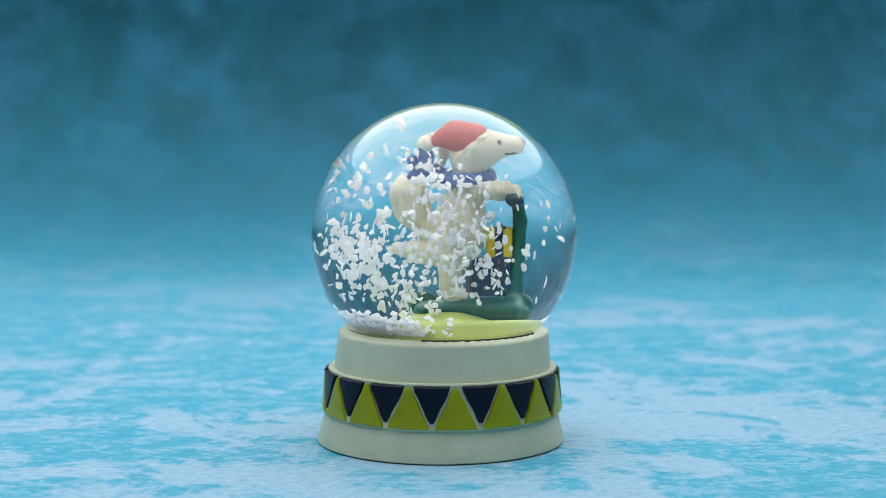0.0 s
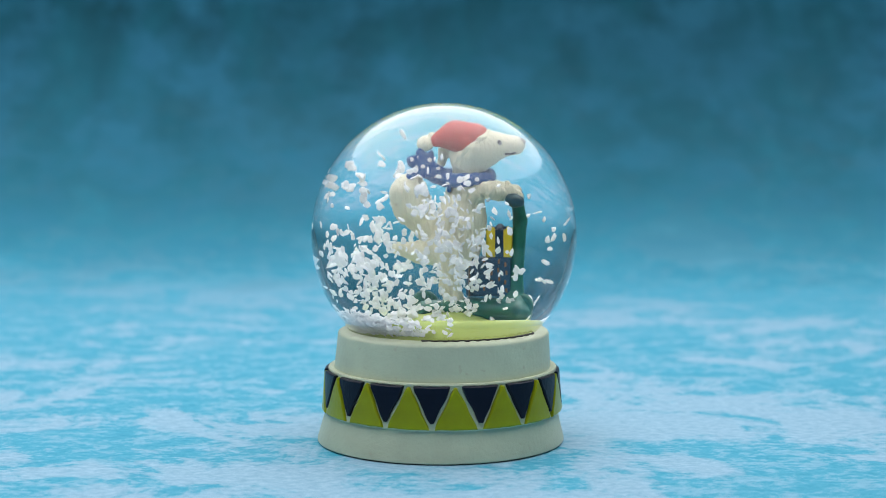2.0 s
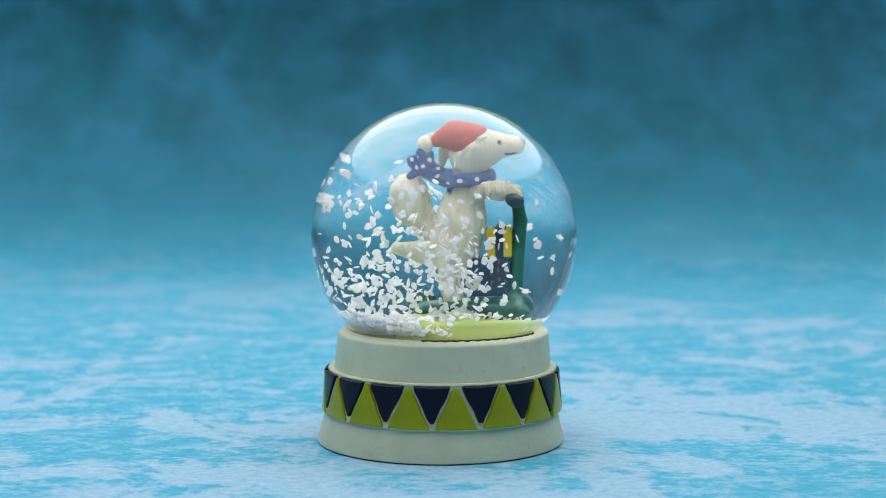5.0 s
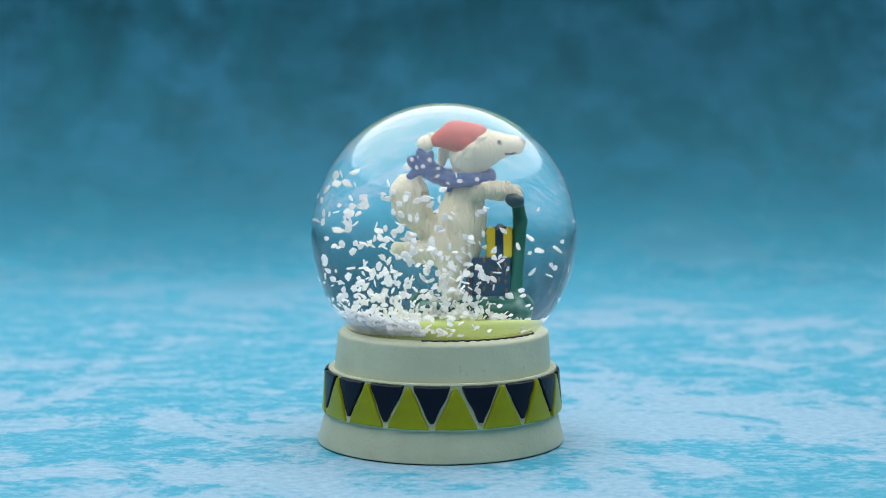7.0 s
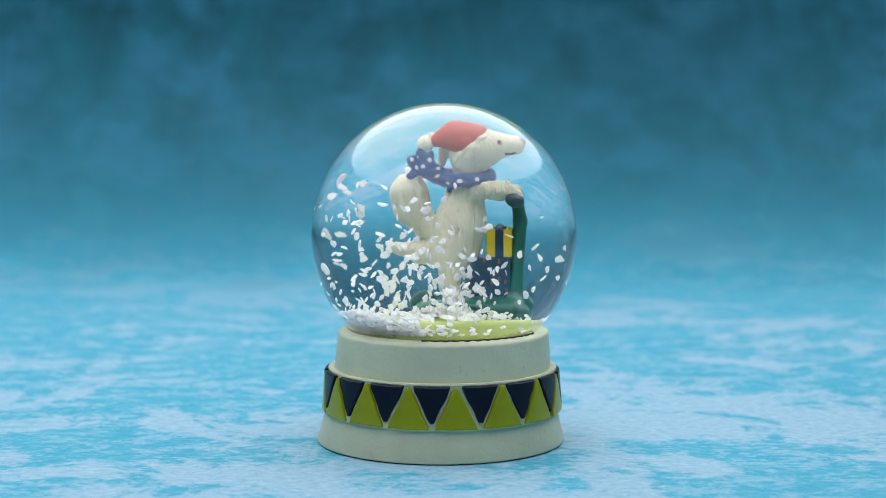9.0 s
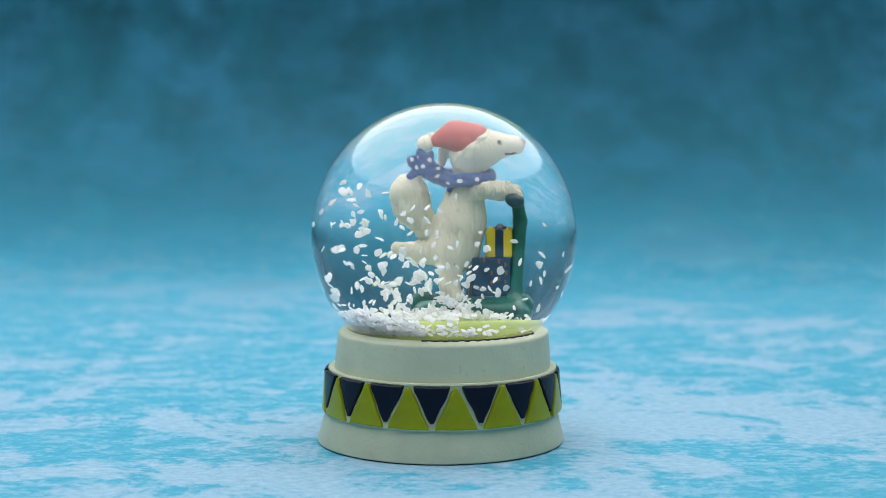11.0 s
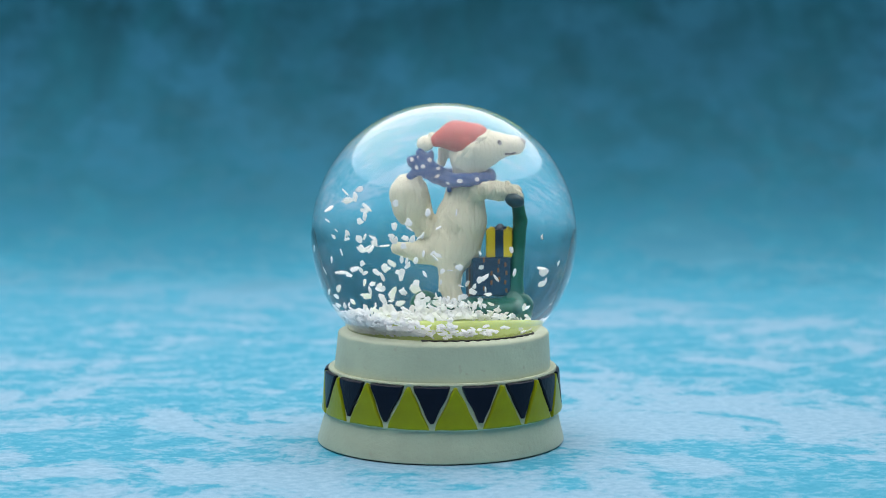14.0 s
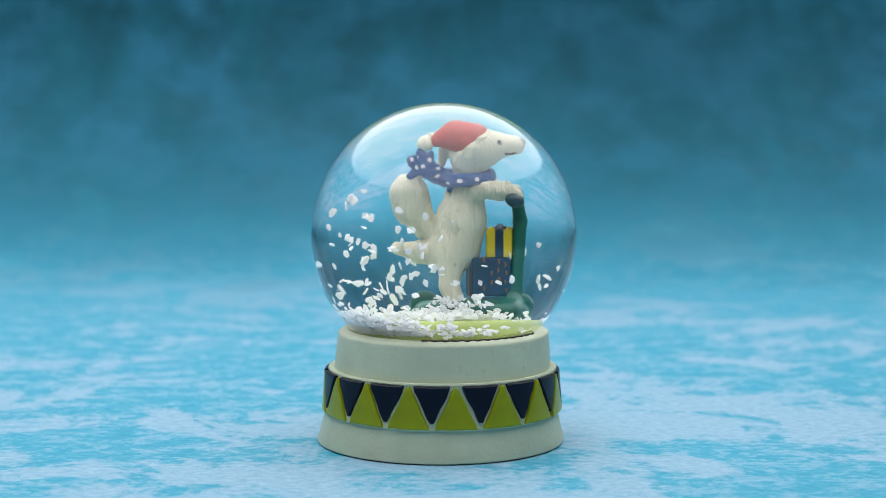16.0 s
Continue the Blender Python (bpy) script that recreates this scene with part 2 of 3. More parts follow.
base = globe_base()
# dark disc added under the base to draw its contact shadow
bm = bmesh.new()
lathe(bm, [(0, 0), (29.9 * MM, 0), (30.1 * MM, 0.08 * MM), (30.1 * MM, 0.22 * MM), (0, 0.22 * MM)], 96)
contact_shade = part("contact_shade", bm, SEAM_AND_SHADE, globe, "thin dark disc added as contact shadow under the base")
contact_shade.location.x = -0.0006


def band_radius(z):
    return 29.4 - 0.75 * (z - 8.8) / 9.8


def tile_mesh(upright, seed):
    """A bevelled curved triangle on the band, centred on the camera's side."""
    rng = random.Random(seed)
    bm = bmesh.new()
    rows, cols = 9, 7
    z0, z1 = (8.15, 18.0) if upright else (9.6, 18.3)

    def ring(inset, rise):
        grid = []
        for i in range(rows):
            t = i / (rows - 1)
            z = z0 + inset + (z1 - z0 - 2 * inset) * t
            w = (10.5 * (1 - t) + 0.8 * t) if upright else (0.9 * (1 - t) + 9.2 * t)
            w = w * 0.51 - inset * 1.1
            w = max(w, 0.12)
            if not upright and t > 0.93:
                w -= 0.25
            if upright and t < 0.03:
                w -= 0.15
            line = []
            for j in range(cols):
                s = -1 + 2 * j / (cols - 1)
                r = band_radius(z) + rise
                a = s * (w + 0.10 * math.sin(i * 1.3 + seed * 2.1 + s) + rng.uniform(-0.06, 0.06)) / r
                line.append(bm.verts.new((r * math.sin(a) * MM, -r * math.cos(a) * MM, (z + rng.uniform(-0.09, 0.09)) * MM)))
            grid.append(line)
        return grid
    top = ring(0.30, 0.62)
    mid = ring(0.06, 0.42)
    low = ring(0.0, -0.5)
    for i in range(rows - 1):
        for j in range(cols - 1):
            bm.faces.new((top[i][j], top[i][j + 1], top[i + 1][j + 1], top[i + 1][j]))

    def border(g):
        return [g[0][j] for j in range(cols)] + [g[i][-1] for i in range(1, rows)] + [g[-1][j] for j in range(cols - 2, -1, -1)] + [g[i][0] for i in range(rows - 2, 0, -1)]
    for a, b in ((top, mid), (mid, low)):
        A, B = border(a), border(b)
        for i in range(len(A)):
            j = (i + 1) % len(A)
            bm.faces.new((A[i], B[i], B[j], A[j]))
    loose = [v for v in bm.verts if not v.link_faces]
    bmesh.ops.delete(bm, geom=loose, context="VERTS")
    bmesh.ops.recalc_face_normals(bm, faces=bm.faces[:])
    return bm


PAIRS = 16
for upright, shift, mat, word in ((False, -4.7, NAVY, "glossy navy triangle tile"), (True, 6.5, LIME, "glossy lime green triangle tile")):
    kinds = []
    for k in range(PAIRS):
        if k < 5:
            o = part("tile", tile_mesh(upright, 3 + k), mat, base, word)
            o.data.set_sharp_from_angle(angle=radians(24))
            kinds.append(o.data)
        else:
            o = tagged(new("tile", kinds[(k * 7) % 5]), word)
            o.parent = base
        o.location.x = -0.00026
        o.rotation_euler.z = radians(shift + k * 360 / PAIRS + 0.5 * math.sin(k * 7.3))

bm = bmesh.new()
bmesh.ops.create_uvsphere(bm, u_segments=192, v_segments=128, radius=BALL_R * MM)
ball = part("glass_ball", bm, GLASS, globe, "clear liquid-filled glass ball")
ball.location = BALL * MM
ball.visible_shadow = False

PLUG_R = 20.0


PLUG = [(0, 23.0), (19.0, 24.5), (20.0, 28.5), (20.1, 32.6), (19.8, 33.6), (19.2, 34.1), (18.0, 34.3), (13.0, 34.5), (9.8, 34.9), (8.0, 35.8), (6.0, 36.8), (3.2, 37.2), (0, 37.3)]


def plug_height(x, y):
    r = math.hypot(x - 0.6, y)
    return float(np.interp(r, [q for q, z in PLUG[:4:-1]], [z for q, z in PLUG[:4:-1]]))


bm = bmesh.new()
lathe(bm, [(MM * r, MM * z) for r, z in PLUG], 96)
plug = part("plug", bm, DISC, globe, "lime green resin mound inside the ball")
plug.location = (0.6 * MM, 0, 0)


# dark glue line where the ball meets the rim
def glue_seam():
    bm = bmesh.new()
    rng = random.Random(5)
    prev = None
    for i in range(90):
        a = radians(-103 + 78 * i / 89)
        r = 24.15 + 0.2 * math.sin(i * 0.9) + rng.uniform(-0.06, 0.06)
        w = 0.07 + 0.13 * abs(math.sin(i * 0.37)) + rng.uniform(0, 0.06)
        ca, sa = math.cos(a), math.sin(a)
        now = [bm.verts.new((MM * (0.3 + q * ca), MM * q * sa, MM * z)) for q, z in ((r + w, 28.2), (r + w, 28.5), (r - w, 28.6), (r - w, 28.2))]
        if prev:
            for k in range(4):
                bm.faces.new((prev[k], prev[(k + 1) % 4], now[(k + 1) % 4], now[k]))
        else:
            bm.faces.new(now)
        prev = now
    bm.faces.new(prev)
    bmesh.ops.recalc_face_normals(bm, faces=bm.faces[:])
    return part("glue_seam", bm, SEAM_AND_SHADE, globe, "dark cracked glue line at the rim")


glue_seam()


# ---- the figurine ----
def L(a, b, ra, rb, flat=1.0):
    return (a, b, ra, rb, flat)


def fur(P):
    """Combed tufts, deeper on the tail and body than on the face."""
    x, y, z = P[..., 0], P[..., 1], P[..., 2]
    u = x + 0.5 * np.sin(z * 0.55 + y) + 0.22 * np.sin(z * 1.7 + x * 0.8)
    v = y + 0.5 * np.sin(z * 0.47 + x * 0.6)
    a = np.sin(u * 3.3 + 1.1 * np.sin(v * 1.9)) + 0.6 * np.sin(u * 6.1 + v * 3.3 + 0.6 * np.sin(z * 2.1)) + 0.4 * np.sin(v * 5.2 - u * 1.7 + z * 0.9)
    patch = 0.5 + 0.5 * np.sin(x * 0.8 + z * 0.63 + 1.0) * np.sin(y * 0.9 - z * 0.41)
    calm = np.clip((64.5 - z) / 2.0, 0.15, 1.0) * np.clip((z - 46) / 6.0, 0.2, 1.0)
    return 0.11 * a * (0.4 + patch) * calm


BODY = [
    L((2.3, 0, 49.6), (3.4, 0, 54.0), 4.9, 4.7, 1.0), L((3.4, 0, 54.0), (4.4, 0, 59.8), 4.6, 3.5, 1.0),
    L((4.4, 0, 59.8), (5.3, 0, 64.0), 3.2, 3.0, 1.0),
    L((1.7, -1.6, 47.0), (1.2, -1.8, 42.0), 3.0, 1.75), L((1.2, -1.8, 42.0), (2.0, -1.8, 39.8), 1.75, 2.0),
    L((-0.3, 0.6, 48.6), (-4.0, 0.8, 48.1), 3.4, 2.0), L((-4.0, 0.8, 48.1), (-8.5, 0.8, 48.9), 2.0, 1.15),
    L((-0.5, 0.6, 51.0), (-3.4, 0.8, 53.0), 1.7, 2.0), L((-3.4, 0.8, 53.0), (-5.6, 0.8, 56.5), 2.2, 3.5, 0.8), L((-5.6, 0.8, 56.5), (-6.3, 0.8, 59.0), 3.5, 3.7, 0.8),
    L((-6.8, 0.8, 61.0), (-5.2, 0.8, 61.6), 1.5, 1.3),
    L((5.0, 0, 66.2), (7.6, 0, 68.2), 3.7, 4.0, 0.95), L((7.6, 0, 68.2), (10.4, 0, 68.8), 3.9, 2.7, 0.95), L((10.4, 0, 68.8), (14.0, 0, 69.1), 2.6, 2.05),
    L((14.2, 0, 69.5), (15.1, 0, 69.9), 1.75, 1.4),
    L((5.4, -3.6, 67.2), (6.0, -3.7, 69.0), 0.9, 1.0), L((3.2, -2.5, 65.2), (3.6, -2.8, 67.0), 1.0, 0.9), L((-0.2, 2.0, 64.6), (0.3, 2.0, 67.0), 0.8, 1.0), L((0.3, 2.0, 67.0), (2.5, 1.5, 67.0), 0.9, 1.2),
    L((7.0, -2.6, 60.4), (10.2, -2.8, 60.3), 2.1, 1.6), L((10.2, -2.8, 60.3), (13.0, -2.8, 60.1), 1.5, 1.35), L((13.0, -2.8, 60.1), (14.9, -2.8, 59.2), 1.2, 0.8),
    L((7.0, 2.6, 59.8), (10.2, 2.8, 59.4), 2.0, 1.4), L((10.2, 2.8, 59.4), (13.4, 2.8, 59.2), 1.4, 1.2),
    L((9.4, -2.8, 59.4), (10.6, -3.0, 58.4), 0.7, 0.2), L((11.0, -2.8, 59.4), (11.7, -3.0, 58.2), 0.6, 0.15),
    L((11.0, -2.6, 61.2), (12.6, -2.6, 61.9), 0.6, 0.2),
]
HAT = [L((6.2, 0, 70.4), (2.6, 0, 70.6), 3.0, 3.1, 1.1), L((2.6, 0, 70.6), (-1.2, 0, 69.7), 3.0, 1.5), L((3.0, -1.5, 68.8), (4.2, -2.8, 69.6), 1.2, 1.3)]
TRIM = [L((9.0, 0.0, 71.9), (8.2, -2.4, 71.2), 0.45, 0.5), L((8.2, -2.4, 71.2), (6.0, -3.6, 69.4), 0.5, 0.55), L((6.0, -3.6, 69.4), (3.2, -3.4, 67.2), 0.5, 0.5),
        L((7.6, -2.9, 71.0), (7.0, -3.3, 70.9), 0.6, 0.3), L((5.0, -3.7, 68.9), (4.4, -3.8, 68.2), 0.65, 0.3), L((3.4, -3.2, 67.4), (2.4, -3.0, 65.9), 0.8, 0.4),
        L((-3.4, 0, 68.9), (-3.2, 0, 69.0), 1.6, 1.6), L((-2.0, 0, 70.6), (-2.4, 0, 69.6), 0.8, 0.9)]
SCARF = [L((8.6, -1.6, 62.4), (6.0, -3.7, 62.5), 1.15, 1.25), L((6.0, -3.7, 62.5), (2.6, -3.2, 62.1), 1.3, 1.35), L((2.6, -3.2, 62.1), (0.6, -1.6, 62.2), 1.35, 1.4),
         L((8.6, -1.6, 62.4), (8.6, 1.6, 62.4), 1.2, 1.2), L((8.6, 1.6, 62.4), (5.0, 3.4, 62.4), 1.2, 1.3), L((5.0, 3.4, 62.4), (0.6, 1.6, 62.2), 1.3, 1.3), L((0.6, 1.6, 62.2), (0.6, -1.6, 62.2), 1.3, 1.3),
         L((0.4, -1.4, 62.2), (-2.6, -1.4, 63.9), 1.5, 2.0, 0.5), L((-2.6, -1.4, 63.9), (-5.6, -1.2, 65.7), 1.7, 1.3, 0.5), L((-3.0, -1.4, 65.0), (-4.2, -1.0, 67.4), 1.5, 0.9, 0.5), L((-2.5, -1.2, 66.0), (-2.2, -1.0, 67.4), 0.8, 0.5, 0.6),
         L((-4.0, -1.3, 64.2), (-6.0, -1.0, 62.8), 1.2, 0.8, 0.5), L((1.4, -2.6, 61.2), (1.2, -2.6, 60.2), 0.6, 0.35)]


def folds(P):
    """Soft creases along the cloth."""
    x, y, z = P[..., 0], P[..., 1], P[..., 2]
    return 0.10 * np.sin(z * 3.4 + x * 0.9 + 0.8 * np.sin(x * 1.1)) + 0.06 * np.sin(x * 2.7 + y * 1.9)


def front_of(limbs, melt, x, z):
    """The y, in mm, at which the form is met from the camera's side."""
    ys = np.arange(-9, 6, 0.05)
    f = limb_field(np.stack([np.full_like(ys, x), ys, np.full_like(ys, z)], -1), limbs, melt)
    hit = np.nonzero(f < 0)[0]
    return float(ys[hit[0]]) if len(hit) else 0.0


def dab(bm, limbs, melt, x, z, rx, rz, slot, proud=0.12):
    """A small oval of paint lying on the form."""
    y = front_of(limbs, melt, x, z)
    y1, y2 = front_of(limbs, melt, x + 0.25, z), front_of(limbs, melt, x, z + 0.25)
    nrm = Vector((-(y1 - y) / 0.25, 1, -(y2 - y) / 0.25)).normalized() * -1
    if nrm.y > -0.3:
        nrm = Vector((0, -1, 0))
    turn = nrm.to_track_quat("Z", "Y").to_matrix().to_4x4()
    m = Matrix.Translation(Vector((x, y, z)) * MM) @ turn @ Matrix.Diagonal((rx * MM, rz * MM, proud * MM, 1))
    made = bmesh.ops.create_uvsphere(bm, u_segments=14, v_segments=8, radius=1.0, matrix=m)
    for f in {f for v in made["verts"] for f in v.link_faces}:
        f.material_index = slot
        f.smooth = True


def figurine():
    bm = bmesh.new()
    for limbs, melt, step, ruffle, slot in ((BODY, 0.9, 0.24, fur, 0), (HAT, 1.0, 0.25, None, 1), (TRIM, 0.4, 0.22, fur, 0), (SCARF, 0.35, 0.2, folds, 3)):
        v, q = sculpt(limbs, melt, step, ruffle)
        add_form(bm, v, q, slot)
    for x, z, rx, rz in ((-6.0, 66.1, 0.42, 0.5), (-2.5, 66.0, 0.45, 0.5), (-4.0, 64.8, 0.75, 0.5), (-0.9, 64.4, 0.5, 0.4), (-1.1, 62.9, 0.6, 0.4), (1.0, 61.7, 0.55, 0.35), (3.3, 62.3, 0.6, 0.45), (6.7, 62.7, 0.6, 0.42), (-5.0, 64.5, 0.35, 0.5), (-4.8, 66.6, 0.2, 0.2)):
        dab(bm, SCARF, 0.35, x, z, rx, rz, 2)
    dab(bm, BODY, 0.9, 11.3, 70.1, 0.46, 0.58, 4, 0.15)
    for k in range(5):
        dab(bm, BODY, 0.9, 12.5 + 0.42 * k, 67.5 - 0.28 * math.sin(k * 0.7) + 0.1 * k, 0.45, 0.36, 4, 0.12)
    m = Matrix.Translation(Vector((16.1, 0, 70.5)) * MM) @ Matrix.Diagonal((0.75 * MM, 0.8 * MM, 0.75 * MM, 1))
    for v in bmesh.ops.create_uvsphere(bm, u_segments=16, v_segments=10, radius=1.0, matrix=m)["verts"]:
        for f in v.link_faces:
            f.material_index = 4
            f.smooth = True
    return part("animal_figurine", bm, [FUR, RED, WHITE, BLUE, BLACK], globe, "white animal figurine with red hat and dotted blue scarf")


figurine()


# ---- the scooter ----
def form_part(name, limbs, melt, step, material, parent, label="", ruffle=None):
    bm = bmesh.new()
    add_form(bm, *sculpt(limbs, melt, step, ruffle))
    return part(name, bm, material, parent, label)


scooter = form_part("scooter", [L((-3.4, 0, 37.2), (5.0, 0, 37.6), 2.0, 2.1, 2.7), L((5.0, 0, 37.6), (13.4, 0, 36.9), 2.1, 2.7, 2.3), L((13.2, 0, 39.5), (14.4, 0, 36.6), 2.0, 2.6, 1.2)], 0.8, 0.3, GREEN, globe, "bottle green toy scooter")
form_part("column", [L((14.0, 0, 58.0), (14.5, 0, 54.0), 1.2, 1.3), L((14.5, 0, 54.0), (13.6, 0, 42.5), 1.3, 1.3), L((13.6, 0, 42.5), (13.4, 0, 39.0), 1.3, 2.2)], 0.6, 0.25, GREEN, scooter)
form_part("handlebar", [L((13.9, -4.6, 58.5), (13.9, 1.6, 58.3), 1.35, 1.3), L((13.2, -4.2, 58.7), (14.9, -4.2, 58.3), 1.1, 1.1)], 0.5, 0.25, SLATE, scooter, "dark slate handlebar")
bm = bmesh.new()
lathe(bm, [(MM * r, MM * z) for r, z in [(0, -1.0), (0.8, -1.0), (2.0, -0.9), (2.6, -0.5), (2.7, 0), (2.6, 0.5), (2.0, 0.9), (0.8, 1.0), (0, 1.0)]], 40)
wheel = part("wheel", bm, GREEN, scooter)
wheel.matrix_basis = Matrix.Translation(Vector((-3.3, 0.8, 38.4)) * MM) @ pose(0, 0, 0, 90)
front_wheel = new("wheel", wheel.data)
front_wheel.parent = scooter
front_wheel.matrix_basis = Matrix.Translation(Vector((14.6, -0.6, 37.8)) * MM) @ pose(0, 0, 0, 90)


# ---- the presents ----
def present(name, size, place, turn, body_mat, trim_mat, label):
    w, d, h = size
    bm = bmesh.new()
    box_mesh(bm, -w / 2 * MM, w / 2 * MM, -d / 2 * MM, d / 2 * MM, 0, h * MM, 0.45 * MM, 3)
    bmesh.ops.subdivide_edges(bm, edges=bm.edges[:], cuts=2, use_grid_fill=True)
    for v in bm.verts:
        v.co += v.co.normalized() * 0.00012 * noise.noise(v.co * 420)
    ob = part(name, bm, body_mat, globe, label)
    ob.matrix_basis = Matrix.Translation(Vector(place) * MM) @ pose(0, 0, 0, 0, 0, turn)
    return ob


big = present("gift_box", (7.4, 6.4, 7.3), (8.5, 0.6, 40.0), 14, TEAL, COPPER, "navy gift box with copper stripes")
rng = random.Random(8)
for face in range(2):
    for i in range(5):
        for j in range(4):
            s = (-2.9 + 1.4 * i) + rng.uniform(-0.15, 0.15)
            z = 0.9 + 1.75 * j + (0.6 if i % 2 else 0) + rng.uniform(-0.2, 0.2)
            if (face == 1 and i != 2) or (face == 0 and (i == 0 or rng.random() < 0.3)):
                continue
            bm = bmesh.new()
            box_mesh(bm, -(0.2 + 0.7 * face) * MM, (0.2 + 0.7 * face) * MM, -0.06 * MM, 0.06 * MM, -(0.45 + 0.4 * face) * MM, (0.4 + 0.5 * face) * MM, 0.05 * MM, 1)
            o = part("stripe", bm, COPPER, big, "copper painted stripe")
            o.matrix_basis = Matrix.Translation(Vector((s, -3.22, z) if face == 0 else (-3.72, s, z)) * MM) @ pose(0, 0, 0, 0, rng.uniform(-6, 6), 0 if face == 0 else 90)
small = present("gift_box", (4.9, 4.6, 5.2), (10.5, 0.6, 47.25), 4, YELLOW, TEAL, "yellow gift box with blue ribbon")
for w, d in ((1.6, 4.75), (5.05, 1.5)):
    bm = bmesh.new()
    box_mesh(bm, -w / 2 * MM, w / 2 * MM, -d / 2 * MM, d / 2 * MM, 0.05 * MM, 5.3 * MM, 0.15 * MM, 2)
    part("ribbon", bm, TEAL, small, "petrol blue ribbon")
form_part("gathered_paper", [L((-2.0, -1.7, 4.9), (-1.5, -1.2, 5.5), 0.5, 0.3), L((-1.3, -1.9, 4.9), (-1.1, -1.5, 5.4), 0.45, 0.3), L((1.5, -1.8, 4.9), (1.7, -1.4, 5.6), 0.5, 0.3), L((2.1, -1.2, 4.9), (2.2, -0.8, 5.3), 0.4, 0.3)], 0.2, 0.16, YELLOW, small)
form_part("bow", [L((-1.2, 0, 5.2), (0, 0, 5.1), 0.5, 0.35), L((1.2, 0, 5.2), (0, 0, 5.1), 0.5, 0.35), L((0, -1.6, 5.1), (0.2, 0.2, 5.6), 0.5, 0.6), L((0, 0.2, 5.5), (-0.3, 1.6, 5.2), 0.6, 0.45)], 0.3, 0.18, TEAL, small, "petrol blue bow")


# ---- the snow ----
def flake_mesh(k, size=1.0):
    rng = random.Random(100 + k)
    n = rng.choice((5, 6, 7, 8))
    bm = bmesh.new()
    ring = []
    long = rng.uniform(1.0, 1.4)
    for i in range(n):
        a = 2 * math.pi * (i + rng.uniform(-0.3, 0.3)) / n
        r = rng.uniform(0.48, 0.82)
        ring.append((r * long * math.cos(a), r * math.sin(a)))
    bend, thick = rng.uniform(-0.15, 0.15), rng.uniform(0.10, 0.17)
    rings = []
    for grow, z in ((0.72, thick), (1.0, 0.02), (0.72, -thick)):
        rings.append([bm.verts.new((x * grow * size * MM, y * grow * size * MM, (z + bend * (x * x - 0.2)) * size * MM)) for x, y in ring])
    bm.faces.new(rings[0])
    bm.faces.new(rings[2][::-1])
    for p, q in zip(rings, rings[1:]):
        for i in range(n):
            j = (i + 1) % n
            bm.faces.new((p[i], q[i], q[j], p[j]))
    me = bpy.data.meshes.new("snowflake")
    bm.to_mesh(me)
    bm.free()
    me.materials.append(SNOW)
    return me


FLAKES = [flake_mesh(k, 1.12) for k in range(14)]
GRAINS = [flake_mesh(40 + k, 0.95) for k in range(10)]


def ground_height(x, y):
    """Where falling snow comes to rest, in mm."""
    r = math.hypot(x - 0.6, y)
    if r < PLUG_R - 0.6:
        return plug_height(x, y) + 0.2
    return max(30.0, 51.6 - math.sqrt(max(0.0, 31.6 ** 2 - r * r))) + 0.3


def settled_snow():
    """Flakes that already lie in the trench round the mound."""
    rng = random.Random(31)
    bm = bmesh.new()
    for i in range(600):
        a = radians(rng.gauss(213, 22))
        r = rng.uniform(20.3, 24.8)
        x, y = 0.6 + r * math.cos(a), r * math.sin(a)
        z = ground_height(x, y) + rng.random() ** 1.3 * 4.2
        if (Vector((x, y, z)) - BALL).length > 31.5:
            continue
        m = Matrix.Translation(Vector((x, y, z)) * MM) @ pose(0, 0, 0, rng.uniform(-10, 80), rng.uniform(-50, 50), rng.uniform(-40, 40))
        n0 = len(bm.verts)
        bm.from_mesh(FLAKES[i % 14])
        bm.verts.ensure_lookup_table()
        bmesh.ops.transform(bm, matrix=m, verts=bm.verts[n0:])
    return tagged(part("settled_snow", bm, SNOW, None, smooth=False), "loose heap of white plastic flakes inside the globe", "snow", kind="stuff")


settled_snow()


def start_place(rng):
    """Where a flake hangs at first, in mm, and how fast it sinks."""
    pick = rng.random()
    sink = rng.uniform(1.0, 2.9)
    if pick < 0.42:
        s = rng.random()
        x, z = -23 + 19 * s + rng.gauss(0, 2.6), 51 - 14 * s + rng.gauss(0, 3.4)
        y = rng.gauss(-6, 7)
    elif pick < 0.70:
        s = rng.random()
        x, z = -4.5 + 9 * s + rng.gauss(0, 3.6), 68 - 22 * s + rng.gauss(0, 3)
        y = rng.uniform(-20, -6)
    elif pick < 0.93:
        x, z = rng.uniform(-27, 0), rng.uniform(46, 68)
        y = rng.uniform(-16, 18)
        sink = rng.uniform(0.5, 1.7)
    else:
        x, z, y = rng.uniform(4, 28), rng.uniform(38, 66), rng.gauss(0, 12)
        sink = rng.uniform(0.6, 2.0)
    return x, y, z, sink


def lie_flat(turn):
    """The turn brought most of the way to lying on its face."""
    up = turn.to_3x3() @ Vector((0, 0, 1))
    side = 1 if up.z >= 0 else -1
    goal = Vector((0.12, -0.9, 1)) * side
    q = up.rotation_difference(goal)
    return q.to_matrix().to_4x4() @ turn


def linger_place(rng):
    """A light flake that still hangs in the liquid at the end."""
    if rng.random() < 0.60:
        return rng.uniform(-27, -2), rng.uniform(-18, 16), rng.uniform(42, 64), rng.uniform(0.15, 0.95)
    return rng.uniform(7, 28), rng.uniform(-16, 14), rng.uniform(42, 62), rng.uniform(0.2, 0.95)


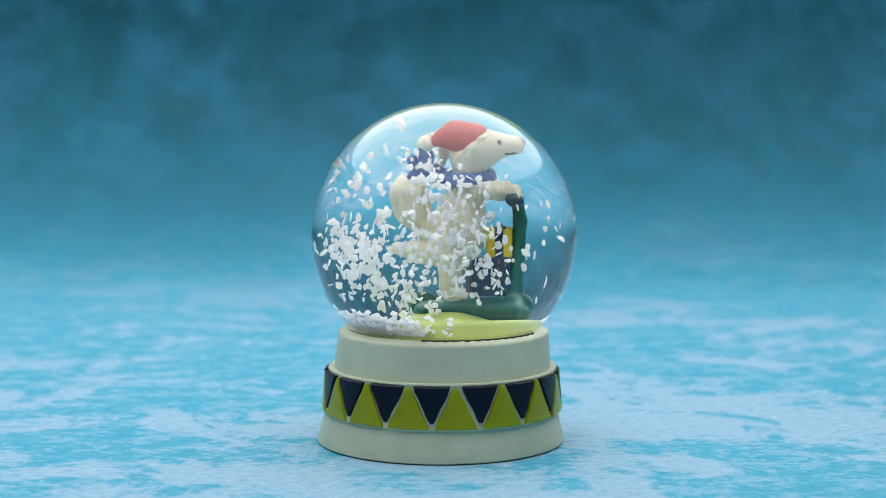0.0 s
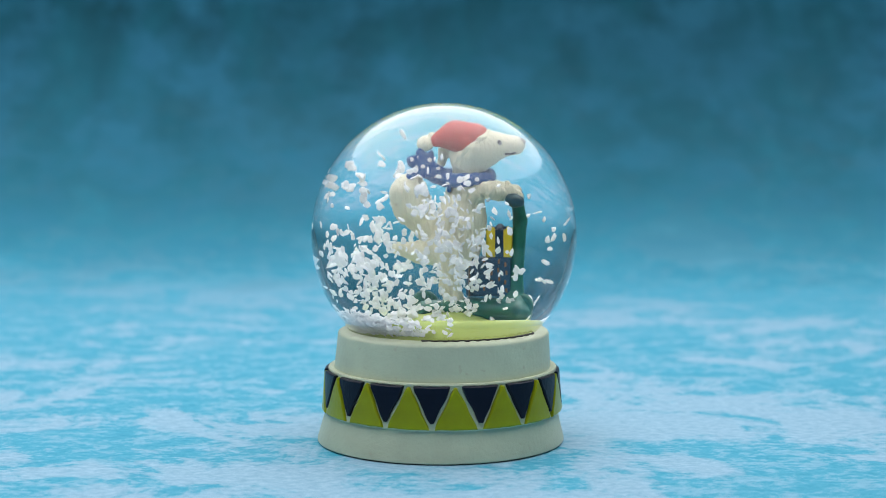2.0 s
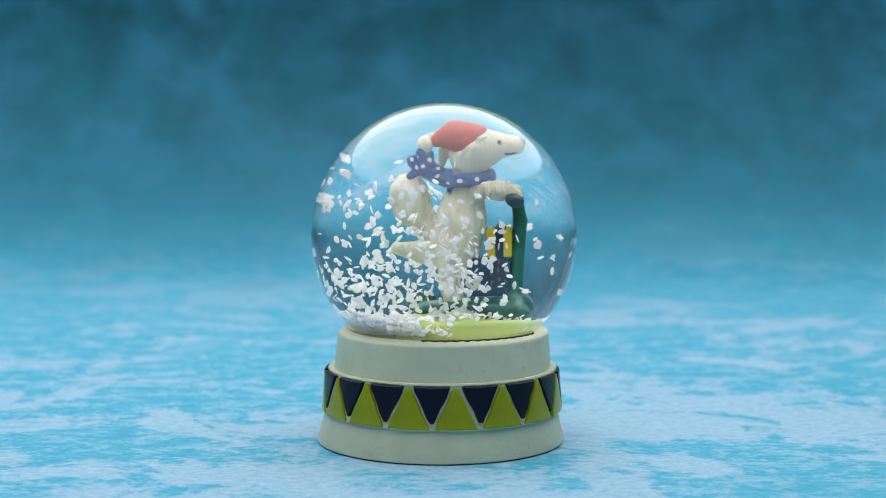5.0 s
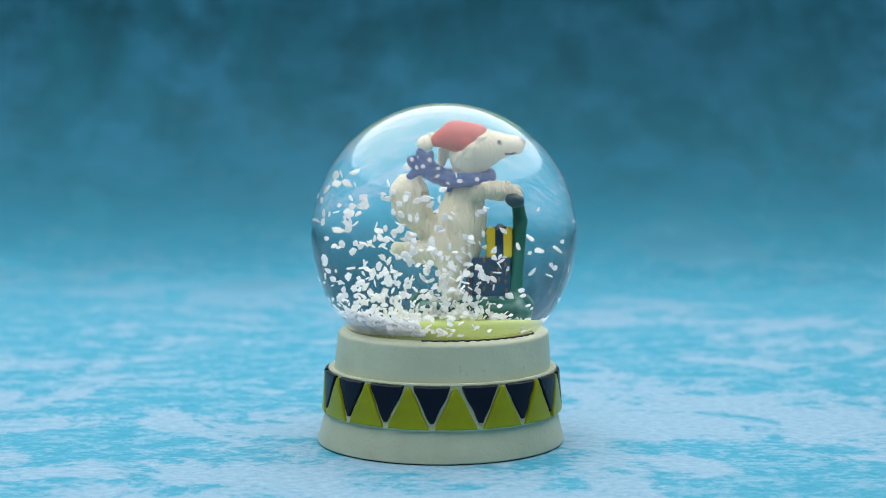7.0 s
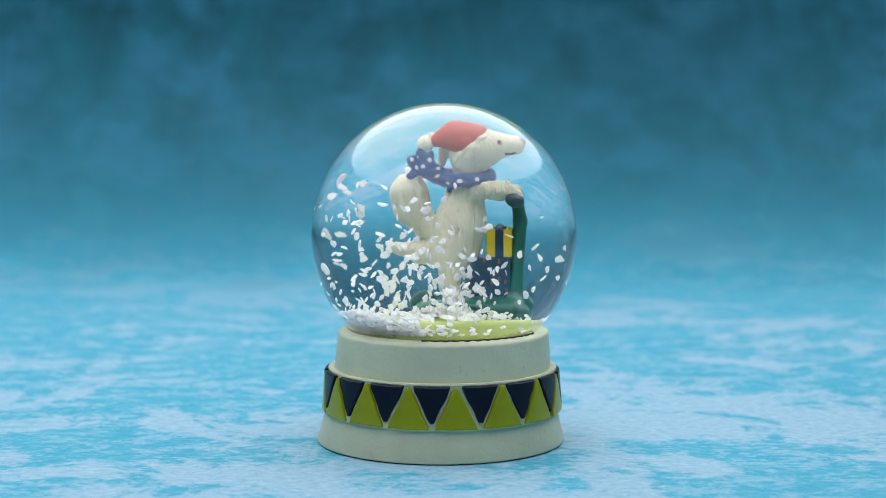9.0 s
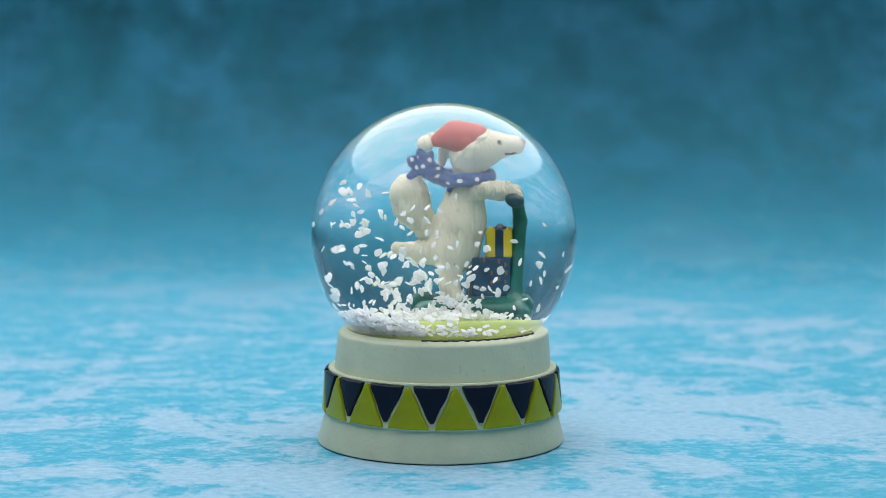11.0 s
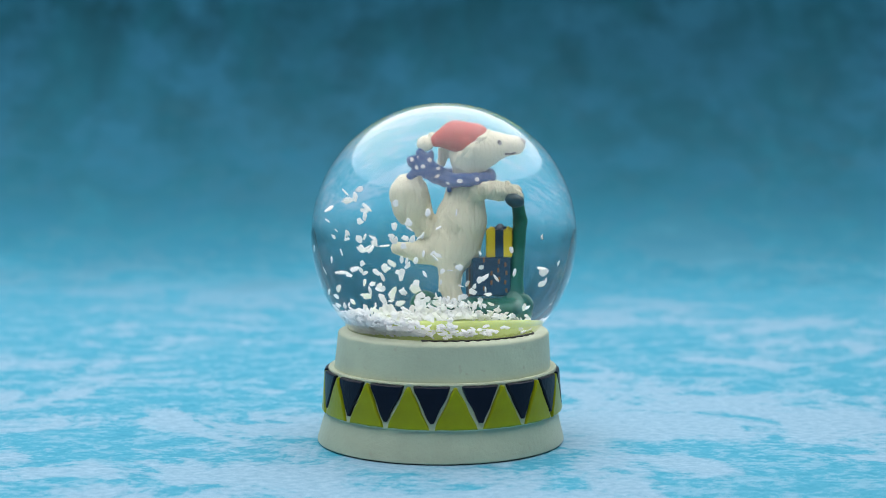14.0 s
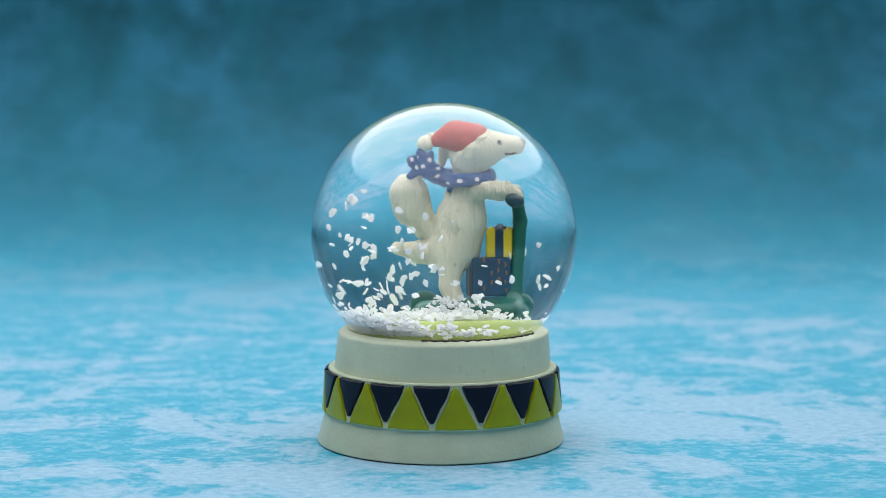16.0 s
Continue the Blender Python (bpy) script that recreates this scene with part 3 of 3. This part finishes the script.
def grain_place(rng):
    """Fine grains that soon lie on the mound and in the trench."""
    if rng.random() < 0.6:
        return rng.triangular(-9, 15, 3), rng.uniform(-10, -5.6), 40 + 24 * rng.random() ** 1.5, rng.uniform(1.2, 2.9)
    return rng.uniform(-22, -6), rng.uniform(-15, -2), 38 + 16 * rng.random(), rng.uniform(1.2, 2.6)


def drift_rows(rng, haste=1.0, begin=start_place, pile=1.7):
    """A flake's fall: seconds and pose, from the clip's start to its end."""
    while True:
        x, y, z, sink = begin(rng)
        sink *= haste
        if (Vector((x, y, z)) - BALL).length < 29.5 and z > ground_height(x, y) + 0.5 and (abs(y) > 5.5 or x < -11):
            break
    phase, rate = rng.uniform(0, 6.3), rng.uniform(0.25, 0.5)
    axis = Vector((rng.gauss(0, 1), rng.gauss(0, 1), rng.gauss(0, 1))).normalized()
    turn0, spin = Euler((rng.uniform(0, 6), rng.uniform(0, 6), rng.uniform(0, 6))).to_matrix().to_4x4(), rng.choice((-1, 1)) * rng.uniform(15, 50)
    rows = []
    pos = Vector((x, y, z))
    t, step = 0.0, 1.0
    heap, slide, loose = rng.random(), rng.random() < 0.45, begin is grain_place
    if loose and pos.x > -9:
        heap *= max(0.15, 1 - ((pos.x - 3) / 13) ** 2)
    while True:
        m = Matrix.Translation(pos * MM) @ Matrix.Rotation(radians(spin * t), 4, axis) @ turn0
        low = ground_height(pos.x, pos.y) + heap * pile * min(1, t / 12)
        if pos.z <= low + 1e-6 and t > 0:
            pos.z = low
            flat = Matrix.Rotation(radians(spin * t), 4, axis) @ turn0
            flat = flat if loose else lie_flat(flat)
            m = Matrix.Translation(pos * MM) @ flat
            rows.append((t, m))
            away = math.hypot(pos.x - 0.6, pos.y)
            if not loose and 9 < away < 20 and (slide or (pos.y < -7 and heap < 0.6)) and pos.x < 12 and pos.y < 14 and t < 13:
                for go in (0.5, 1.0):
                    r = away + (21.6 - away) * go
                    p = Vector((0.6 + (pos.x - 0.6) * r / away, pos.y * r / away, 0))
                    p.z = ground_height(p.x, p.y) + heap * (2.6 if go == 1 else 0.6)
                    m = Matrix.Translation(p * MM) @ flat
                    rows.append((t + 2 * go, m))
                t += 2
            if t < 15.9:
                rows.append((16.0, m))
            return rows
        rows.append((t, m))
        if t >= 16.0:
            return rows
        swirl = math.exp(-t / 6)
        vx = 1.3 * swirl * math.sin(rate * t + phase) + 0.35 * math.sin(phase * 3 + t * 0.7) + (0.25 if pos.x < -8 else 0)
        vy = 1.0 * swirl * math.cos(rate * t + phase) + 0.3 * math.sin(phase * 5 + t * 0.6)
        vz = -sink * (1 - 0.25 * swirl) + 0.5 * swirl * math.sin(rate * t * 1.3 + phase * 2)
        nxt = pos + Vector((vx, vy, vz)) * step
        off = nxt - BALL
        if off.length > 30.6:
            nxt = BALL + off.normalized() * 30.6
        low = ground_height(nxt.x, nxt.y) + heap * pile * min(1, t / 12)
        nxt.z = max(nxt.z, low)
        pos = nxt
        t += step


def clump_mesh(k):
    """A few flakes that stick together."""
    rng = random.Random(500 + k)
    bm = bmesh.new()
    at = Vector((0, 0, 0))
    for i in range(rng.randint(2, 3)):
        n0 = len(bm.verts)
        bm.from_mesh(rng.choice(FLAKES))
        bm.verts.ensure_lookup_table()
        m = Matrix.Translation(at * MM) @ pose(0, 0, 0, rng.uniform(-35, 35), rng.uniform(-35, 35), rng.uniform(0, 360))
        bmesh.ops.transform(bm, matrix=m, verts=bm.verts[n0:])
        at = at + Vector((rng.uniform(-1.3, 1.3), rng.uniform(-1.0, 1.0), rng.uniform(-0.3, 0.3)))
    me = bpy.data.meshes.new("flake_clump")
    bm.to_mesh(me)
    bm.free()
    me.materials.append(SNOW)
    return me


CLUMPS = [clump_mesh(k) for k in range(10)]


def motions():
    rng = random.Random(77)
    for i in range(250):
        flake = tagged(new("snowflake", FLAKES[i % 14]), "white plastic snow flake drifting in the globe", "snowflake", "flakes drifting in the globe")
        walk(flake, drift_rows(rng))
    for i in range(64):
        flake = tagged(new("snowflake", FLAKES[(i * 5) % 14]), "white plastic snow flake hanging in the liquid", "snowflake", "flakes drifting in the globe")
        walk(flake, drift_rows(rng, 1.0, linger_place))
    for i in range(90):
        clump = tagged(new("flake_clump", CLUMPS[i % 10]), "clump of white plastic flakes drifting in the globe", "snow clump", "clumps drifting in the globe")
        walk(clump, drift_rows(rng, 1.5))
    for i in range(330):
        grain = tagged(new("snow_grain", GRAINS[i % 10]), "fine white plastic grain settling on the mound", "snow grain", "grains settling on the mound")
        walk(grain, drift_rows(rng, 1.0, grain_place, 4.4))


motions()
